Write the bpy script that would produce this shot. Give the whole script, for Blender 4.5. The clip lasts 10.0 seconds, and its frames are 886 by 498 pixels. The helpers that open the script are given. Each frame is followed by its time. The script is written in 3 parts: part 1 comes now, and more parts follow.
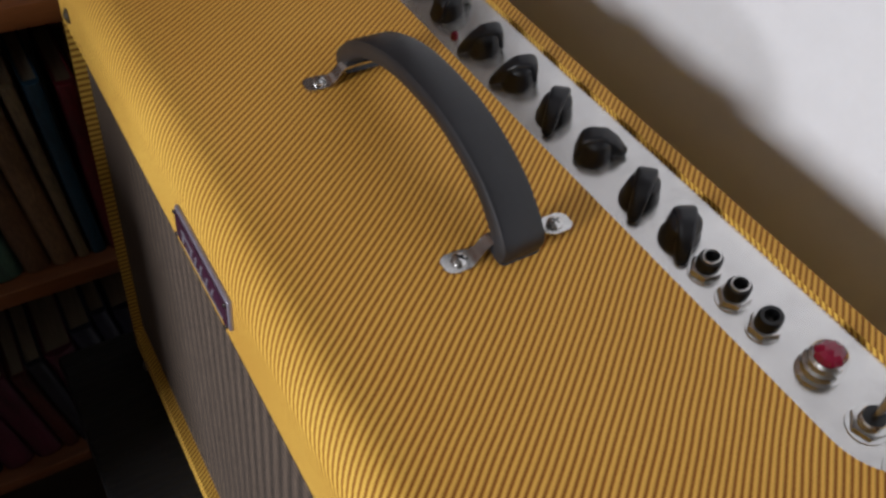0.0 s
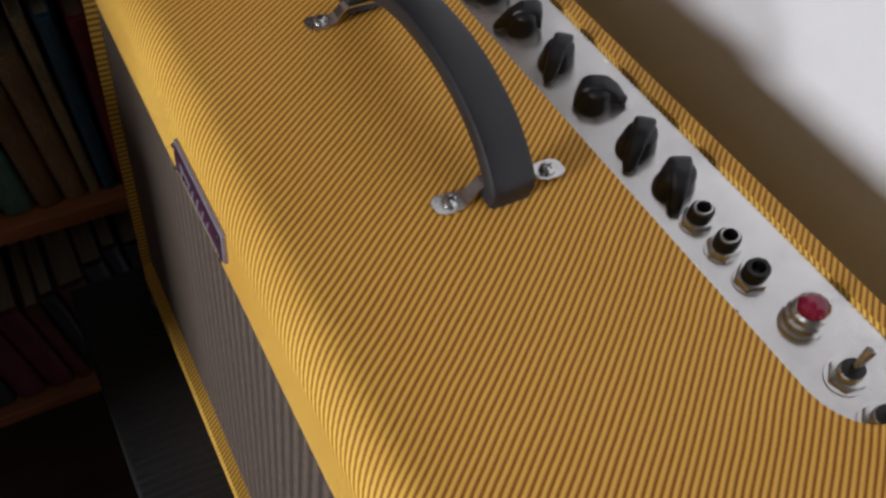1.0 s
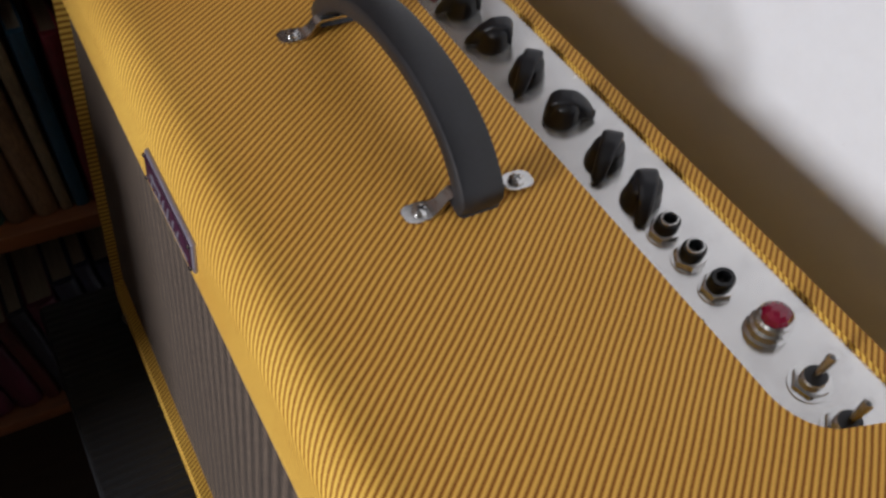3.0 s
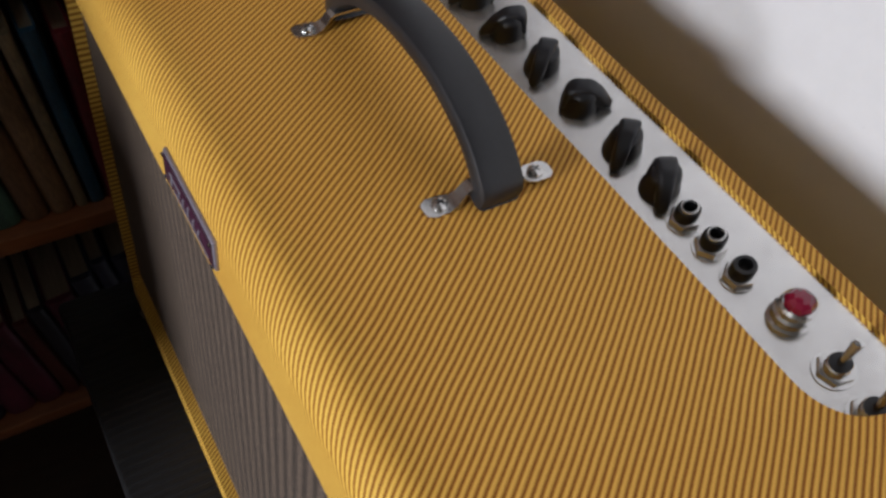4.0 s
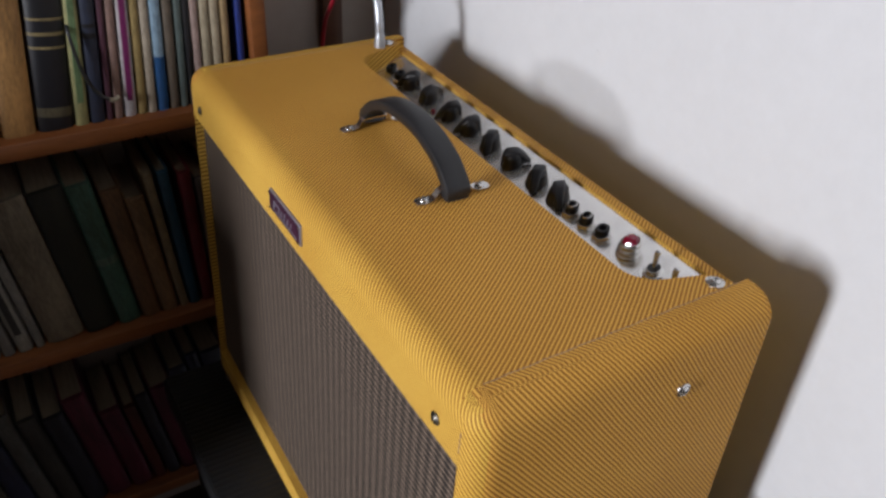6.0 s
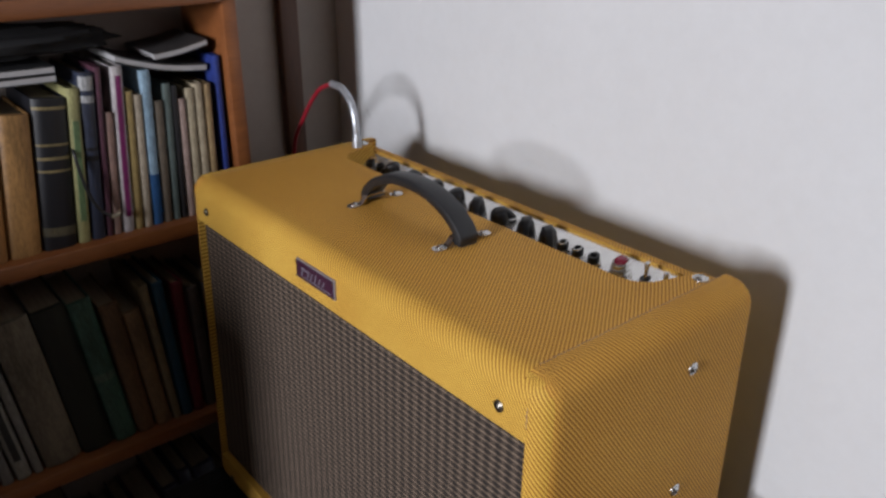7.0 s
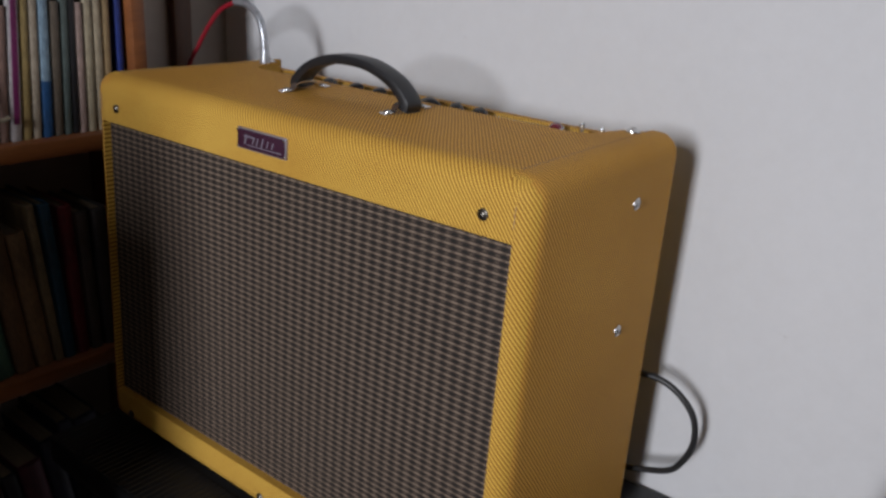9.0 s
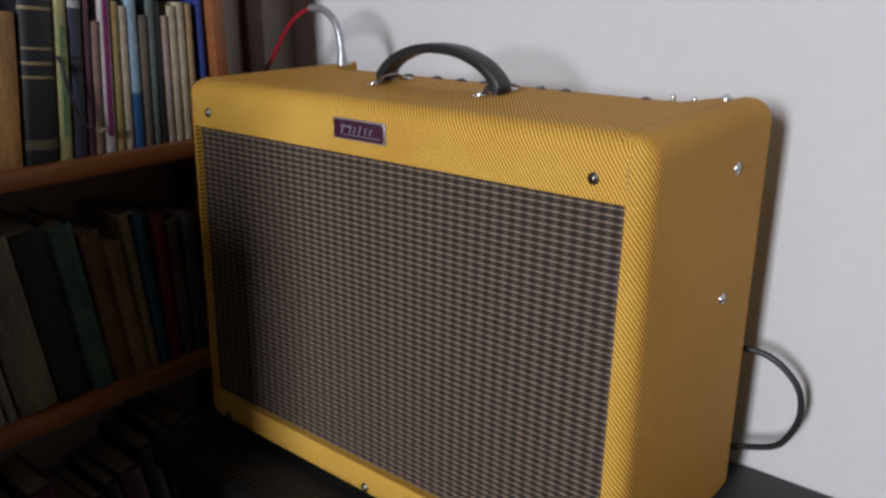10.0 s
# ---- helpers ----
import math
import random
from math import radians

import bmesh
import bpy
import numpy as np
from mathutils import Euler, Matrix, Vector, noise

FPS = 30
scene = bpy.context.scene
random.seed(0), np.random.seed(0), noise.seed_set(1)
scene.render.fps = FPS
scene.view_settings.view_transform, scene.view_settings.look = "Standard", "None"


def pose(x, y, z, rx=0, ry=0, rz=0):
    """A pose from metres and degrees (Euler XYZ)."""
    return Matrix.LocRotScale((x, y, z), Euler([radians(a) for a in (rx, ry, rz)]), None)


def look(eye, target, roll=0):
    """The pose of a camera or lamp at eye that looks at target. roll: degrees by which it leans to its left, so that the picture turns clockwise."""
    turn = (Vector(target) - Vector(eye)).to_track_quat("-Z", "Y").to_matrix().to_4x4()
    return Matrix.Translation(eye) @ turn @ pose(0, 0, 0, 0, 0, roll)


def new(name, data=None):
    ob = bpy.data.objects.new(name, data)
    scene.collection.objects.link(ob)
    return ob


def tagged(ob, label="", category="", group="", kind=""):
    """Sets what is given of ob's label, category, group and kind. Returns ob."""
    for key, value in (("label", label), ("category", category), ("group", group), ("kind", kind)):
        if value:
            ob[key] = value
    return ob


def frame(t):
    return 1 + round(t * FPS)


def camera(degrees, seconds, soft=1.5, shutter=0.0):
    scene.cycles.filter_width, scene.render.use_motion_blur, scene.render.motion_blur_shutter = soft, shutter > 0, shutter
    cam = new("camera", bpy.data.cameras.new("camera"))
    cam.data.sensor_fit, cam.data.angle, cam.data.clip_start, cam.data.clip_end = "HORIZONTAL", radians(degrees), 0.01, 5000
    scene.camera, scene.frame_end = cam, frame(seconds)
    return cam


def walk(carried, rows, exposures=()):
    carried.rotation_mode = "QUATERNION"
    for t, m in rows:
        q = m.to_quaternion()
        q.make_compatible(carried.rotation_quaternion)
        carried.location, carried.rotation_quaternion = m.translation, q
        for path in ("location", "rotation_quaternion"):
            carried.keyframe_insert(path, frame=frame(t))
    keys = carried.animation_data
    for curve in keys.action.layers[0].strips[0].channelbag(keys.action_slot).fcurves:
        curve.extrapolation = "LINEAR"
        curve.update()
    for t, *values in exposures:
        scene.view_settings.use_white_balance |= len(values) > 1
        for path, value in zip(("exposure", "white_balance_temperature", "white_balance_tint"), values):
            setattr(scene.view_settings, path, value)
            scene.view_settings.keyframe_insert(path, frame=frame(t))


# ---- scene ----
cam = camera(57.0, 10.0, soft=2.8)
EV = 0.0
PATH = [
    (0, (0.5604, -0.0661, 1.1977), (-0.5172, 0.7775, -0.2608), 9.0),
    (0.5, (0.5744, -0.058, 1.2054), (-0.4548, 0.7608, -0.3014), 10.5),
    (1, (0.5731, -0.0593, 1.1999), (-0.4454, 0.7106, -0.3396), 10.2),
    (1.5, (0.5758, -0.0564, 1.1995), (-0.4302, 0.7167, -0.3465), 10.3),
    (2, (0.5812, -0.0572, 1.2), (-0.4314, 0.7403, -0.3293), 10.9),
    (3.3, (0.5813, -0.0599, 1.198), (-0.4519, 0.7788, -0.295), 11.8),
    (3.5, (0.5791, -0.0597, 1.1989), (-0.4407, 0.7528, -0.3176), 11.4),
    (4, (0.5765, -0.0624, 1.1997), (-0.4455, 0.7406, -0.3204), 10.0),
    (4.2, (0.578, -0.0674, 1.1987), (-0.4462, 0.7128, -0.3318), 7.8),
    (4.5, (0.6126, -0.1179, 1.2068), (-0.465, 0.8164, -0.1953), 8.4),
    (4.8, (0.66, -0.1537, 1.2335), (-0.4514, 0.8554, -0.088), 7.2),
    (5, (0.672, -0.1794, 1.2227), (-0.5176, 0.8275, -0.0308), 6.4),
    (5.2, (0.6763, -0.1864, 1.2199), (-0.5772, 0.7686, -0.0116), 4.8),
    (6.3, (0.9068, -0.2154, 1.2969), (-0.505, 0.648, 0.1738), 2.5),
    (6.5, (0.9003, -0.2308, 1.281), (-0.4971, 0.6813, 0.1786), -0.0),
    (6.7, (0.9006, -0.266, 1.2693), (-0.476, 0.7803, 0.2643), 1.3),
    (7, (0.9198, -0.3554, 1.2449), (-0.4881, 0.8028, 0.4225), 0.0),
    (7.3, (0.9429, -0.3778, 1.2045), (-0.4587, 0.8089, 0.4127), 1.7),
    (7.5, (0.9597, -0.3588, 1.1825), (-0.4119, 0.8516, 0.3739), 2.5),
    (7.8, (0.9767, -0.3419, 1.161), (-0.3822, 0.9093, 0.3943), 3.5),
    (8, (0.978, -0.347, 1.1543), (-0.3885, 0.8771, 0.3579), 3.4),
    (8.2, (0.9777, -0.3598, 1.1415), (-0.3857, 0.8472, 0.3143), 0.9),
    (8.5, (0.9597, -0.3904, 1.1408), (-0.3614, 0.8831, 0.3452), -0.4),
    (8.8, (0.9141, -0.4498, 1.1069), (-0.2754, 0.9926, 0.3967), 3.8),
    (9, (0.8922, -0.5039, 1.0786), (-0.2286, 1.0022, 0.3893), 3.8),
    (9.2, (0.884, -0.5468, 1.0493), (-0.255, 0.953, 0.3758), 2.8),
    (9.5, (0.8738, -0.5695, 1.0507), (-0.2756, 0.9282, 0.3906), 0.4),
    (9.8, (0.8697, -0.5613, 1.0419), (-0.331, 0.9127, 0.4209), 0.2),
    (10, (0.8614, -0.555, 1.0385), (-0.3502, 0.9029, 0.4008), -0.1),
]
LEVELS = [(0, 0.05), (4, 0.07), (5, 0.12), (6.5, 0.02), (7, -0.10), (8, -0.27), (9, -0.46), (9.5, -0.38), (10, -0.24)]
walk(cam, [(t, look(eye, target, roll)) for t, eye, target, roll in PATH], [(t, EV + e) for t, e in LEVELS])

# ---- world, light, exposure ----
world = bpy.data.worlds.new("world")
scene.world = world
world.use_nodes = True
wn = world.node_tree.nodes
sky = wn.new("ShaderNodeTexSky")
sky.sky_type = "NISHITA"
sky.sun_disc = False
sky.sun_elevation, sky.sun_rotation = radians(40), radians(200)
wn["Background"].inputs[1].default_value = 0.1
world.node_tree.links.new(sky.outputs[0], wn["Background"].inputs[0])

# daylight in the opening of the tall window opposite the amplifier
WIN = dict(x0=0.86, x1=1.31, z0=1.20, z1=2.25, y=-3.6)
lamp_data = bpy.data.lights.new("window_light", "AREA")
lamp_data.shape, lamp_data.size, lamp_data.size_y = "RECTANGLE", 0.42, 1.02
lamp_data.energy, lamp_data.color = 166, (0.93, 0.95, 1.03)
lamp = new("window_light", lamp_data)
lamp.matrix_world = look(((WIN["x0"] + WIN["x1"]) / 2, WIN["y"] - 0.02, 1.725), (0.4, 0.2, 1.0))


# ---- materials ----
def material(name, rough=0.6, metal=0.0):
    m = bpy.data.materials.new(name)
    m.use_nodes = True
    nt = m.node_tree
    b = nt.nodes["Principled BSDF"]
    b.inputs["Roughness"].default_value = rough
    b.inputs["Metallic"].default_value = metal
    return m, nt, b


def add(nt, kind, **props):
    n = nt.nodes.new(kind)
    for k, v in props.items():
        n.inputs[k].default_value = v
    return n


def ramp(nt, src, stops):
    n = nt.nodes.new("ShaderNodeValToRGB")
    e = n.color_ramp.elements
    while len(e) < len(stops):
        e.new(0.5)
    for k, (p, c) in zip(e, stops):
        k.position, k.color = p, (*c, 1)
    nt.links.new(src, n.inputs[0])
    return n.outputs[0]


def math_node(nt, op, a, b=None):
    n = nt.nodes.new("ShaderNodeMath")
    n.operation = op
    for i, v in enumerate((a, b)):
        if v is None:
            continue
        if isinstance(v, (int, float)):
            n.inputs[i].default_value = v
        else:
            nt.links.new(v, n.inputs[i])
    return n.outputs[0]


def mix(nt, mode, fac, a, b):
    n = nt.nodes.new("ShaderNodeMix")
    n.data_type, n.blend_type = "RGBA", mode
    for sock, v in ((n.inputs[0], fac), (n.inputs[6], a), (n.inputs[7], b)):
        if isinstance(v, (int, float)):
            sock.default_value = v
        elif isinstance(v, tuple):
            sock.default_value = (*v, 1)
        else:
            nt.links.new(v, sock)
    return n.outputs[2]


def bump(nt, b, height, strength, distance):
    n = add(nt, "ShaderNodeBump", Strength=strength, Distance=distance)
    nt.links.new(height, n.inputs["Height"])
    nt.links.new(n.outputs[0], b.inputs["Normal"])


def noisy(name, c1, c2, scale=8, fine=90, rough=0.6, metal=0.0, depth=0.0006, strength=0.3, stretch=(1, 1, 1), coat=0.0, contrast=(0.3, 0.7)):
    """A surface that varies at two scales between two colours."""
    m, nt, b = material(name, rough, metal)
    tc = nt.nodes.new("ShaderNodeTexCoord")
    mp = add(nt, "ShaderNodeMapping", Scale=stretch)
    nt.links.new(tc.outputs["Object"], mp.inputs[0])
    n1 = add(nt, "ShaderNodeTexNoise", Scale=scale, Detail=6, Roughness=0.6)
    n2 = add(nt, "ShaderNodeTexNoise", Scale=fine, Detail=4, Roughness=0.65)
    for n in (n1, n2):
        nt.links.new(mp.outputs[0], n.inputs["Vector"])
    f = math_node(nt, "ADD", math_node(nt, "MULTIPLY", n1.outputs[0], 0.6), math_node(nt, "MULTIPLY", n2.outputs[0], 0.4))
    nt.links.new(ramp(nt, f, [(contrast[0], c1), (contrast[1], c2)]), b.inputs["Base Color"])
    r = math_node(nt, "ADD", math_node(nt, "MULTIPLY", math_node(nt, "SUBTRACT", n2.outputs[0], 0.5), 0.25), rough)
    nt.links.new(r, b.inputs["Roughness"])
    b.inputs["Coat Weight"].default_value = coat
    bump(nt, b, n2.outputs[0], strength, depth)
    return m


def tweed_material():
    """Lacquered diagonal tweed: light and brown twill cords, each cord twisted."""
    m, nt, b = material("lacquered_tweed", 0.6)
    b.inputs["Specular IOR Level"].default_value = 0.12
    uv = nt.nodes.new("ShaderNodeUVMap")
    uv.uv_map = "UVMap"
    sp = nt.nodes.new("ShaderNodeSeparateXYZ")
    nt.links.new(uv.outputs[0], sp.inputs[0])
    u, v = sp.outputs[0], sp.outputs[1]
    wob = add(nt, "ShaderNodeTexNoise", Scale=14, Detail=2)
    nt.links.new(uv.outputs[0], wob.inputs["Vector"])
    w = math_node(nt, "MULTIPLY", math_node(nt, "SUBTRACT", wob.outputs[0], 0.5), 0.0028)
    s = math_node(nt, "ADD", math_node(nt, "ADD", math_node(nt, "MULTIPLY", u, 0.8), math_node(nt, "MULTIPLY", v, 0.6)), w)
    q = math_node(nt, "SUBTRACT", math_node(nt, "MULTIPLY", v, 0.8), math_node(nt, "MULTIPLY", u, 0.6))
    phase = math_node(nt, "MULTIPLY", s, 2 * math.pi / TWEED)
    band = math_node(nt, "ADD", math_node(nt, "MULTIPLY", math_node(nt, "SINE", phase), 0.5), 0.5)
    twist = math_node(nt, "SINE", math_node(nt, "ADD", math_node(nt, "MULTIPLY", q, 2 * math.pi / 0.0011), math_node(nt, "MULTIPLY", phase, 0.5)))
    h = math_node(nt, "ADD", band, math_node(nt, "MULTIPLY", twist, 0.11))
    tone = add(nt, "ShaderNodeTexNoise", Scale=7, Detail=4)
    nt.links.new(uv.outputs[0], tone.inputs["Vector"])
    fine = add(nt, "ShaderNodeTexNoise", Scale=900, Detail=2)
    nt.links.new(uv.outputs[0], fine.inputs["Vector"])
    h2 = math_node(nt, "ADD", h, math_node(nt, "MULTIPLY", math_node(nt, "SUBTRACT", fine.outputs[0], 0.5), 0.35))
    cords = ramp(nt, h2, [(0.05, (0.25, 0.098, 0.020)), (0.36, (0.56, 0.297, 0.060)), (0.85, (0.80, 0.520, 0.120))])
    aged_tint = ramp(nt, tone.outputs[0], [(0.3, (0.84, 0.75, 0.66)), (0.7, (1.0, 1.0, 1.0))])
    # top and sides tinted browner than the front; the sides' shade is painted in
    top_side_tint = math_node(nt, "MULTIPLY", math_node(nt, "MINIMUM", math_node(nt, "MAXIMUM", math_node(nt, "MULTIPLY", v, 30.0), 0.0), 1.0), math_node(nt, "ADD", math_node(nt, "MULTIPLY", tone.outputs[0], 0.8), 0.45))
    aged_tint = mix(nt, "MULTIPLY", 1.0, aged_tint, ramp(nt, top_side_tint, [(0.0, (1.0, 1.02, 0.82)), (0.9, (0.99, 0.865, 0.74))]))
    nt.links.new(mix(nt, "MULTIPLY", 0.8, cords, aged_tint), b.inputs["Base Color"])
    bump(nt, b, h2, 0.5, 0.0005)
    return m


def grille_material():
    """Woven speaker cloth: dark brown ground with rows of paler dashes and darker upright ribs."""
    m, nt, b = material("woven_grille_cloth", 0.75)
    uv = nt.nodes.new("ShaderNodeUVMap")
    uv.uv_map = "UVMap"
    sp = nt.nodes.new("ShaderNodeSeparateXYZ")
    nt.links.new(uv.outputs[0], sp.inputs[0])
    u, v = sp.outputs[0], sp.outputs[1]
    col = math_node(nt, "SINE", math_node(nt, "MULTIPLY", u, 2 * math.pi / GCOL))
    row = math_node(nt, "SINE", math_node(nt, "MULTIPLY", v, 2 * math.pi / GROW))
    knot = math_node(nt, "SINE", math_node(nt, "ADD", math_node(nt, "MULTIPLY", u, 2 * math.pi / GCOL), math_node(nt, "MULTIPLY", v, 0.0)))
    line = math_node(nt, "MULTIPLY", math_node(nt, "MAXIMUM", math_node(nt, "SUBTRACT", row, 0.35), 0.0), math_node(nt, "MINIMUM", math_node(nt, "MAXIMUM", math_node(nt, "ADD", math_node(nt, "MULTIPLY", knot, 0.55), 1.0), 0.45), 1.35))
    fine = add(nt, "ShaderNodeTexNoise", Scale=700, Detail=2)
    nt.links.new(uv.outputs[0], fine.inputs["Vector"])
    dark = math_node(nt, "MULTIPLY", math_node(nt, "MAXIMUM", math_node(nt, "MULTIPLY", row, -1.0), 0.0), math_node(nt, "MULTIPLY", col, 0.24))
    h = math_node(nt, "ADD", math_node(nt, "ADD", math_node(nt, "ADD", line, dark), 0.22), math_node(nt, "MULTIPLY", math_node(nt, "SUBTRACT", fine.outputs[0], 0.5), 0.18))
    nt.links.new(ramp(nt, h, [(0.05, (0.004, 0.003, 0.002)), (0.24, (0.020, 0.0118, 0.0075)), (0.9, (0.235, 0.170, 0.122))]), b.inputs["Base Color"])
    bump(nt, b, h, 0.5, 0.0005)
    return m


TWEED, GROW, GCOL = 0.0031, 0.0062, 0.0125
TWEEDM = tweed_material()
GRILLE = grille_material()
CHROME = noisy("scuffed_chrome_panel", (0.66, 0.65, 0.63), (0.86, 0.85, 0.83), 9, 70, 0.22, 0.8, 0.0002, 0.08, contrast=(0.38, 0.52))
NICKEL = noisy("nickel_plated_steel", (0.55, 0.54, 0.52), (0.75, 0.74, 0.72), 40, 300, 0.22, 1.0, 0.0001, 0.1)
BLACKPL = noisy("black_bakelite", (0.006, 0.006, 0.007), (0.015, 0.015, 0.017), 60, 500, 0.36, 0.0, 0.0001, 0.1)
RUBBER = noisy("black_moulded_rubber", (0.008, 0.008, 0.009), (0.018, 0.018, 0.020), 50, 400, 0.42, 0.0, 0.0003, 0.3)
TARNISH = noisy("tarnished_steel", (0.09, 0.08, 0.065), (0.24, 0.22, 0.19), 90, 500, 0.35, 1.0, 0.0001, 0.1)
JEWEL = noisy("red_jewel_glass", (0.13, 0.004, 0.018), (0.22, 0.008, 0.03), 60, 300, 0.1, 0.0, 0.0001, 0.1, coat=0.6)
BADGE = noisy("purple_brown_enamel", (0.034, 0.010, 0.022), (0.058, 0.016, 0.036), 60, 400, 0.35)
SILVER = noisy("silver_lettering_metal", (0.32, 0.30, 0.36), (0.45, 0.42, 0.48), 60, 400, 0.35, 0.6)


def scuffed_wall():
    """White paint with faint grey smudges and a slightly rolled surface."""
    m = noisy("scuffed_white_wall_paint", (0.59, 0.585, 0.585), (0.645, 0.645, 0.65), 2.5, 60, 0.75, 0.0, 0.0012, 0.25)
    nt = m.node_tree
    b = nt.nodes["Principled BSDF"]
    base = b.inputs["Base Color"].links[0].from_socket
    tc = nt.nodes.new("ShaderNodeTexCoord")
    n = add(nt, "ShaderNodeTexNoise", Scale=16, Detail=5, Roughness=0.7)
    nt.links.new(tc.outputs["Object"], n.inputs["Vector"])
    smudge = ramp(nt, n.outputs[0], [(0.69, (1, 1, 1)), (0.80, (0.72, 0.70, 0.69))])
    nt.links.new(mix(nt, "MULTIPLY", 1.0, base, smudge), b.inputs["Base Color"])
    return m


WALLP = scuffed_wall()
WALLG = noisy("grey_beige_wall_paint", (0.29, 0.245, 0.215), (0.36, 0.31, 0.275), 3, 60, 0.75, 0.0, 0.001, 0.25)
# for walls out of view, dark only so they bounce little light
WALLD = noisy("dark_unseen_wall", (0.048, 0.040, 0.034), (0.070, 0.058, 0.050), 3, 60, 0.8)
WOOD = noisy("orange_varnished_pine", (0.14, 0.042, 0.011), (0.28, 0.098, 0.028), 7, 60, 0.45, 0.0, 0.0004, 0.3, (6, 0.7, 6), 0.1)
DARKWOOD = noisy("dark_brown_wood", (0.05, 0.018, 0.008), (0.11, 0.045, 0.02), 8, 70, 0.45, 0.0, 0.0004, 0.3, (6, 6, 0.6))
BLACKTOP = noisy("black_ribbed_mat", (0.006, 0.006, 0.0065), (0.014, 0.014, 0.015), 14, 200, 0.5, 0.0, 0.0004, 0.4)
FLOORM = noisy("dark_wood_floor", (0.032, 0.019, 0.011), (0.07, 0.042, 0.026), 4, 60, 0.5, 0.0, 0.0005, 0.3, (8, 0.6, 1))
# ceiling out of view, darkened to cut the fill light
CEILM = noisy("dark_unseen_ceiling", (0.10, 0.09, 0.08), (0.13, 0.12, 0.105), 3, 70, 0.8)
CABLEM = noisy("black_cable_rubber", (0.010, 0.010, 0.011), (0.022, 0.022, 0.022), 60, 300, 0.4)
REDCABLE = noisy("red_cable_plastic", (0.24, 0.008, 0.018), (0.34, 0.015, 0.03), 60, 300, 0.4)
SLEEVE = noisy("silver_braided_sleeve", (0.35, 0.37, 0.40), (0.62, 0.64, 0.68), 120, 700, 0.35, 0.7, 0.0004, 0.6)
PAPER = noisy("yellowed_page_edges", (0.16, 0.13, 0.09), (0.32, 0.27, 0.19), 20, 500, 0.85, 0.0, 0.0004, 0.4, (1, 12, 0.4))


# ---- mesh helpers ----
def finish(bm, mat, smooth=True):
    me = bpy.data.meshes.new("mesh")
    bmesh.ops.recalc_face_normals(bm, faces=bm.faces)
    for f in bm.faces:
        f.smooth = smooth
    bm.to_mesh(me)
    bm.free()
    me.materials.append(mat)
    if smooth:
        me.set_sharp_from_angle(angle=radians(35))
    return me


def part(name, bm, mat, parent, label="", smooth=True):
    ob = new(name, finish(bm, mat, smooth))
    ob.parent = parent
    if label:
        tagged(ob, label)
    return ob


def empty(name, label, category, group="", kind="", at=(0, 0, 0)):
    ob = new(name)
    ob.empty_display_size = 0.02
    ob.location = at
    return tagged(ob, label, category, group, kind)


def box(x0, x1, y0, y1, z0, z1, r=0.0, seg=2):
    bm = bmesh.new()
    bmesh.ops.create_cube(bm, size=1)
    for v in bm.verts:
        v.co = Vector((x0 + (v.co.x + 0.5) * (x1 - x0), y0 + (v.co.y + 0.5) * (y1 - y0), z0 + (v.co.z + 0.5) * (z1 - z0)))
    if r:
        bmesh.ops.bevel(bm, geom=list(bm.edges), offset=r, segments=seg, profile=0.5, affect="EDGES")
    return bm


def lathe(profile, steps=24, at=(0, 0, 0), turn=None, caps=True):
    """A turned body from (radius, height) pairs, closed at both ends unless told otherwise."""
    bm = bmesh.new()
    rings = []
    for r, z in profile:
        rings.append([bm.verts.new((r * math.cos(2 * math.pi * i / steps), r * math.sin(2 * math.pi * i / steps), z)) for i in range(steps)])
    for a, b in zip(rings, rings[1:]):
        for i in range(steps):
            bm.faces.new((a[i], a[(i + 1) % steps], b[(i + 1) % steps], b[i]))
    if caps:
        bm.faces.new(rings[0][::-1])
        bm.faces.new(rings[-1])
    m = Matrix.Translation(at) @ (turn if turn else Matrix())
    bmesh.ops.transform(bm, matrix=m, verts=bm.verts)
    return bm


def prism(points, z0, z1, r=0.0):
    """An upright body over a plan outline."""
    bm = bmesh.new()
    low = [bm.verts.new((x, y, z0)) for x, y in points]
    high = [bm.verts.new((x, y, z1)) for x, y in points]
    n = len(points)
    bm.faces.new(low[::-1])
    top = bm.faces.new(high)
    for i in range(n):
        bm.faces.new((low[i], low[(i + 1) % n], high[(i + 1) % n], high[i]))
    if r:
        bmesh.ops.bevel(bm, geom=list(top.edges), offset=r, segments=2, profile=0.5, affect="EDGES")
    return bm


def spline(points, n=14):
    """Points along a smooth line through the given ones."""
    p = [Vector(q) for q in points]
    p = [2 * p[0] - p[1]] + p + [2 * p[-1] - p[-2]]
    out = []
    for i in range(1, len(p) - 2):
        for k in range(n):
            t = k / n
            a, b, c, d = p[i - 1:i + 3]
            out.append(0.5 * (2 * b + (c - a) * t + (2 * a - 5 * b + 4 * c - d) * t * t + (3 * b - a - 3 * c + d) * t ** 3))
    return out + [p[-2]]


